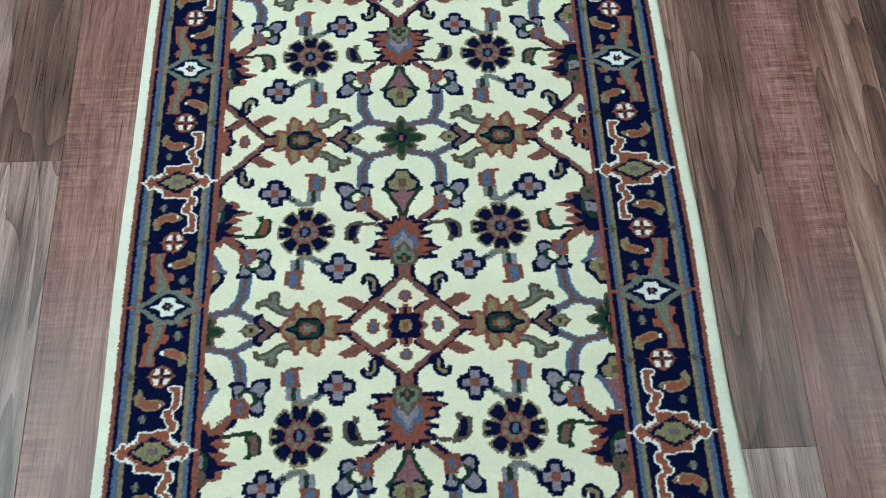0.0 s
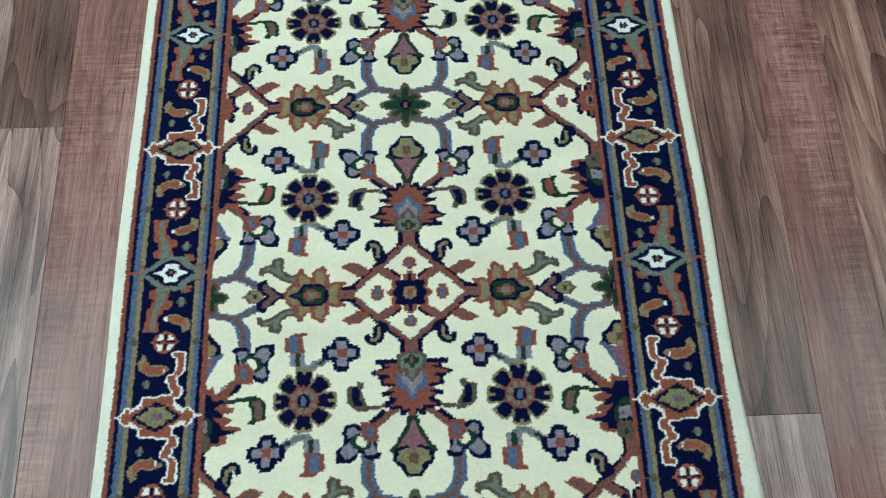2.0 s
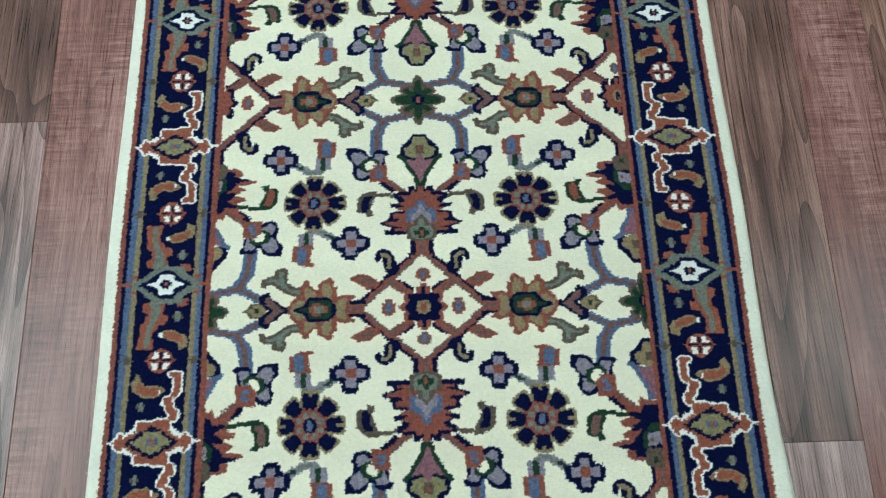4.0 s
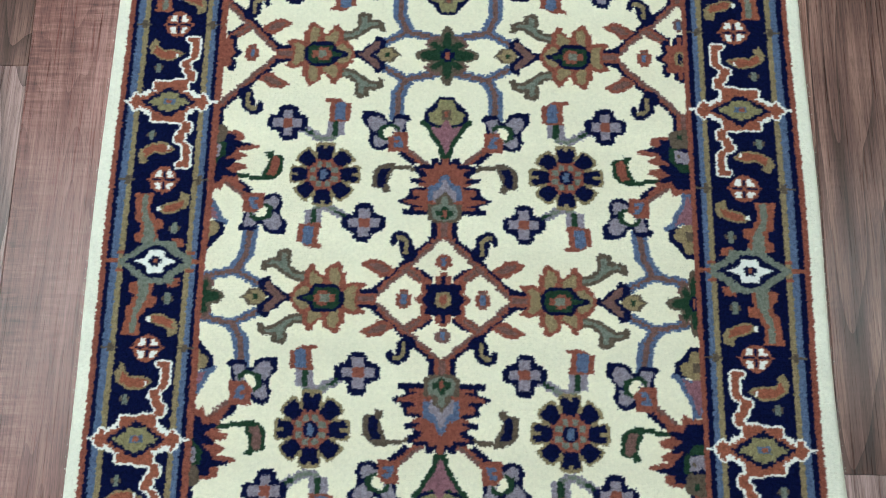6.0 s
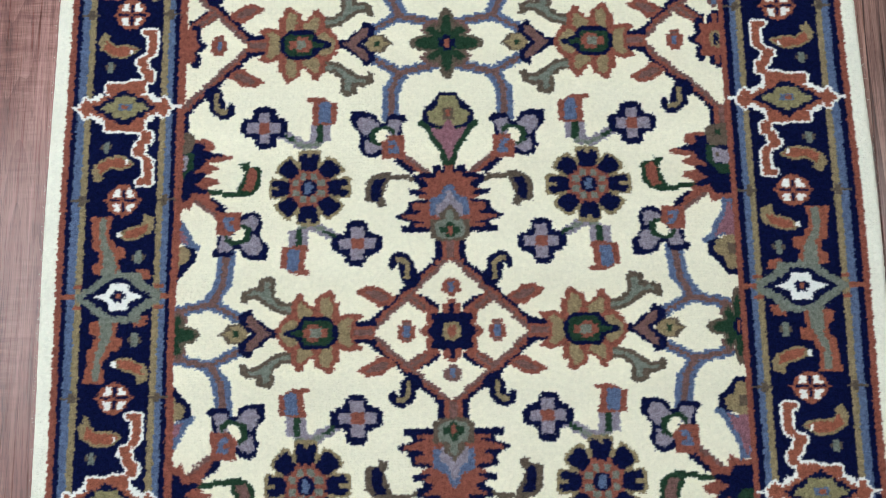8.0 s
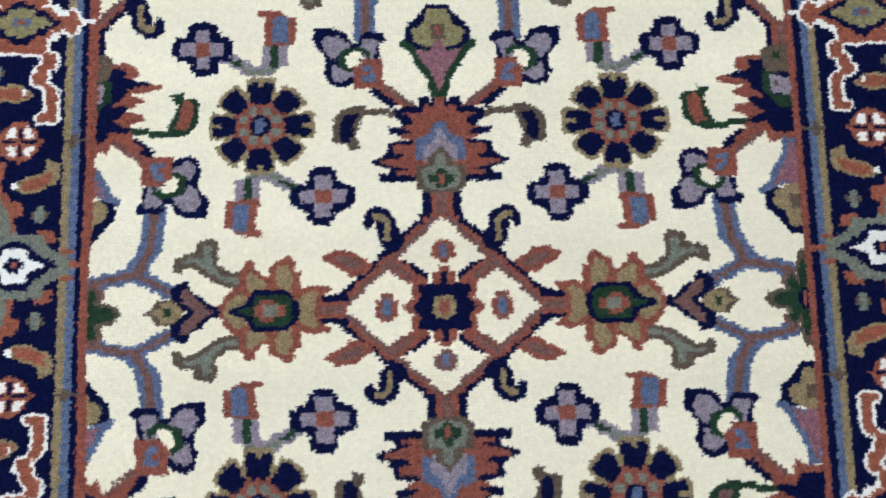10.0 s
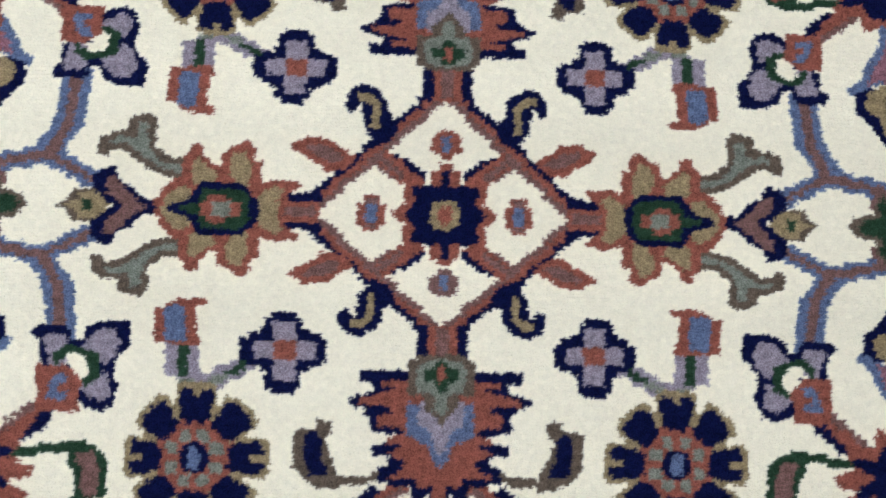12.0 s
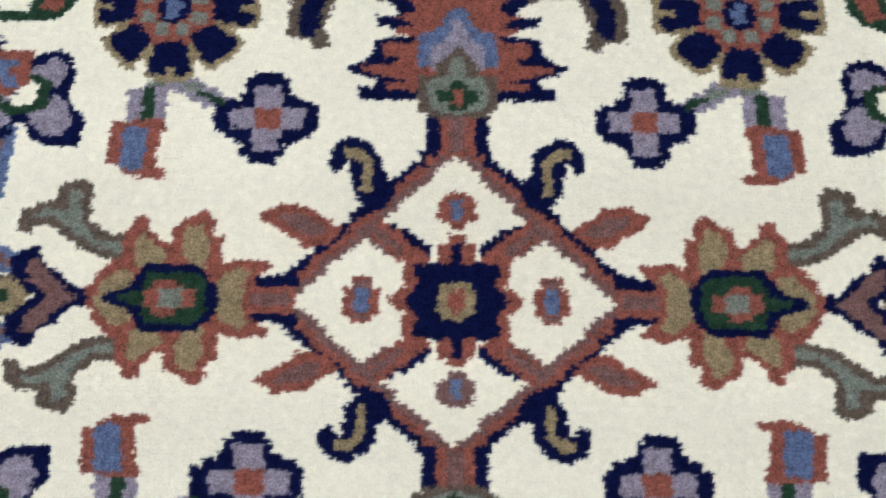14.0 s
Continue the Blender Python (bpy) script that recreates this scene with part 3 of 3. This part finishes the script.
ri, ci = cells(gx + lean[kr, kc] + gen.normal(0, 0.26, gx.shape), gy + lean_y[kr, kc] + gen.normal(0, 0.24, gx.shape))
vert_dye = chart[ri, ci]
ri, ci = cells((gx[:-1, :-1] + gx[1:, 1:]) / 2, (gy[:-1, :-1] + gy[1:, 1:]) / 2)
face_own = owner[ri, ci]

vx = gx + gen.normal(0, 0.14, gx.shape)
vy = gy + gen.normal(0, 0.12, gx.shape)
vy = vy + 6.0 * np.exp(-((vy + 80) / 42) ** 2)
# the weave is looser across the row of the sunflowers and tighter at the left by the palmettes
vx = vx + gx * np.where(gx > 0, 0.030, 0.022) * np.exp(-(gy / 64) ** 4) * np.clip((262 - np.abs(gx)) / 30, 0, 1)
vx = vx - 3.0 * np.exp(-((gx + 112) / 42) ** 2 - (gy / 150) ** 2) + 3.5 * np.exp(-((gx - 240) / 20) ** 2)
vx = vx + 6.0 * np.exp(-((gx + 195) / 28) ** 2) * (np.exp(-((gy - 142) / 38) ** 2) + np.exp(-((gy + 138) / 38) ** 2))
inset = np.minimum(np.minimum(gx - LEFT, RIGHT - gx), np.minimum(gy - ys[0], row_edges[-1] - gy))
vz = gen.normal(0, 0.09, gx.shape) + 0.13 * np.cos(gx / KX * 6.2832) + 0.17 * np.cos(gy / KY * 6.2832) + 0.5 * lean[kr, kc]
fall = np.clip(1 - inset / 7.0, 0, 1)
vz = vz - 9.8 * (1 - np.sqrt(np.clip(1 - fall ** 2, 0, 1)))
# the long sides wander a little and the far side spreads
vx = vx + np.clip((gx - 380) / 20, 0, 1) * 6.0 * np.clip((36 - gy) / 200, 0, 2) ** 1.5
drift = 3.0 * np.sin(gy / 170.0 + 0.7) + 1.2 * np.sin(gy / 61.0)
vx = vx + np.where(gx > 0, np.clip((gx - 330) / 70, 0, 1), -np.clip((-gx - 320) / 60, 0, 1) * 0.6) * drift
abrash = 1 + 0.03 * np.sin(gy / 37.0) * np.sin(gy / 11.0 + 1)
table = np.array(list(DYES.values()))
uneven = np.array([0.018 if name in PALE_DYES else 0.07 for name in DYES])[vert_dye]  # from knot to knot
rgb = table[vert_dye] * (abrash * (1 + uneven * (shade[kr, kc] + gen.normal(0, 1, gx.shape))))[..., None]

rug = tagged(new("runner_rug"), "ivory hand-knotted floral runner rug with navy border on plank floor", "rug")
rug.matrix_basis = pose(0, 0, 0)
vert_fleck = np.array([0.13 if name in PALE_DYES else 1.0 for name in DYES])[vert_dye].ravel()
verts = np.stack([vx, vy, vz], axis=-1).reshape(-1, 3) / 1000
base = np.arange((nr - 1) * nc).reshape(nr - 1, nc)[:, :-1].ravel()
quads = np.stack([base, base + 1, base + nc + 1, base + nc], axis=1)
flat_own = face_own.ravel()
# neighbouring tufts mingle at their tips
soft = np.pad(rgb ** 0.55, ((1, 1), (1, 1), (0, 0)), mode="edge")
vert_rgb = (0.56 * soft[1:-1, 1:-1] + 0.11 * (soft[:-2, 1:-1] + soft[2:, 1:-1] + soft[1:-1, :-2] + soft[1:-1, 2:])).reshape(-1, 3) ** (1 / 0.55)
order = np.argsort(flat_own, kind="stable")
cuts = np.searchsorted(flat_own[order], np.arange(len(MOTIFS) + 1))
for k, (name, label) in enumerate(MOTIFS):
    mine = order[cuts[k]:cuts[k + 1]]
    if len(mine) < 4:
        continue
    used, local = np.unique(quads[mine], return_inverse=True)
    me = bpy.data.meshes.new(name)
    me.vertices.add(len(used))
    me.vertices.foreach_set("co", verts[used].ravel())
    me.loops.add(len(mine) * 4)
    me.loops.foreach_set("vertex_index", local.ravel().astype(np.int32))
    me.polygons.add(len(mine))
    me.polygons.foreach_set("loop_start", np.arange(0, len(mine) * 4, 4, dtype=np.int32))
    me.update(calc_edges=True)
    dyes = me.attributes.new("dye", "FLOAT_COLOR", "POINT")
    dyes.data.foreach_set("color", np.concatenate([vert_rgb[used], vert_fleck[used, None]], axis=1).ravel().astype(np.float32))
    me.materials.append(WOOL)
    ob = new(name, me)
    ob.parent = rug
    tagged(ob, label)

# woven foundation under the pile
part("backing", block(LEFT / 1000 + 0.004, RIGHT / 1000 - 0.004, ys[0] / 1000, ys[-1] / 1000, FLOOR_Z, FLOOR_Z + 0.003), FUZZ, rug, "coarse ivory cotton backing")

# loose wool fibres along both long sides
bm = bmesh.new()
for k in range(2600):
    right = gen.random() < 0.5
    y = gen.uniform(-0.33, 0.60)
    d = 3.0 * math.sin(y * 1000 / 170.0 + 0.7) + 1.2 * math.sin(y * 1000 / 61.0)
    d += 6.0 * max(0.0, min(2.0, (36 - y * 1000) / 200)) ** 1.5 if right else 0.0
    x = (RIGHT + d) / 1000 if right else (LEFT - 0.6 * d) / 1000
    s = 1 if right else -1
    x -= s * gen.uniform(0, 0.004)
    z = gen.uniform(-0.0095, -0.002)
    p = Vector((x, y, z))
    way = Vector((s * gen.uniform(0.3, 1), gen.normal(0, 0.9), gen.uniform(-0.2, 0.5))).normalized()
    n = way.cross(Vector((0, 0, 1))).normalized() * 0.00018
    length = gen.uniform(0.0006, 0.0024)
    q = p + way * length
    q.z = max(q.z, FLOOR_Z + 0.0006)
    bm.faces.new([bm.verts.new(c) for c in (p + n, p - n, q)])
part("edge_fuzz", bm, FUZZ, rug, "loose pale wool fibres along the edge")["kind"] = "stuff"

# ---- floor planks ----
JOINTS = [-0.563 - 0.0925 * k for k in range(1, 34)][::-1] + [-0.563, -0.470, -0.372, -0.274, -0.176, -0.078, 0.02, 0.118, 0.216, 0.310, 0.406, 0.5025, 0.6045, 0.7] + [0.7 + 0.097 * k for k in range(1, 31)]
BOARDS = {  # by the near side of the strip: where boards end along it, and what they are
    -0.656: ((-0.9, 0.03, 0.9), (DARK, PALE, PALE, WALNUT)), -0.563: ((-0.72, 0.262, 1.3), (CHERRY, PALE, DARK, WALNUT)), -0.47: ((-0.62, 0.95), (CHERRY, CHERRY, DARK)),
    0.31: ((-0.95, 1.2), (PALE, WALNUT, DARK)), 0.406: ((-0.169, 1.05), (PALE_GLOSSED, DARK, CHERRY)), 0.502: ((-0.7, 1.0), (CHERRY, CHERRY, PALE)), 0.604: ((-0.42, 0.9), (DARK, WALNUT, CHERRY)), 0.7: ((-0.3, 0.55), (PALE, DARK, DARK))}
pick = random.Random(3)


def plank(x0, x1, y0, y1, mat):
    """One laminate board with eased long edges; boards fan very slightly across the room."""
    bm = bmesh.new()
    g, e = 0.00015, 0.0007
    xm, ym = (x0 + x1) / 2, (y0 + y1) / 2
    rings = []
    for inset_, z in ((0, -0.0078), (0, -e), (e, 0)):
        ring = []
        for cx_, cy_ in ((x0, y0), (x1, y0), (x1, y1), (x0, y1)):
            px = min(max(cx_ * (1 + 0.04 * cy_), X0 + (0.002 if cx_ == x1 else 0)), X1 - (0.002 if cx_ == x0 else 0))
            px += (g + inset_) * (1 if cx_ == x0 else -1)
            py = cy_ + (g + inset_ * 0.4) * (1 if cy_ == y0 else -1)
            ring.append(bm.verts.new((px - xm, py - ym, z)))
        rings.append(ring)
    for a, b in zip(rings, rings[1:]):
        for k in range(4):
            bm.faces.new((a[k], a[(k + 1) % 4], b[(k + 1) % 4], b[k]))
    bm.faces.new(rings[-1])
    ob = part("plank", bm, mat, floor)
    ob.matrix_basis = pose(xm, ym, FLOOR_Z)
    return ob


for x0, x1 in zip(JOINTS, JOINTS[1:]):
    cuts_, kinds = BOARDS.get(round(x0 - 1e-6, 3)) or ((pick.uniform(-1.7, -0.9), pick.uniform(0.2, 0.6), pick.uniform(1.2, 1.9)), ())
    ends = [Y0, *cuts_, Y1]
    for k, (y0, y1) in enumerate(zip(ends, ends[1:])):
        if max(x1 * (1 + 0.04 * y) for y in (y0, y1)) > X0 + 0.01 and min(x0 * (1 + 0.04 * y) for y in (y0, y1)) < X1 - 0.01:
            plank(x0, x1, y0, y1, kinds[k] if kinds else pick.choice((CHERRY, WALNUT, DARK, PALE)))
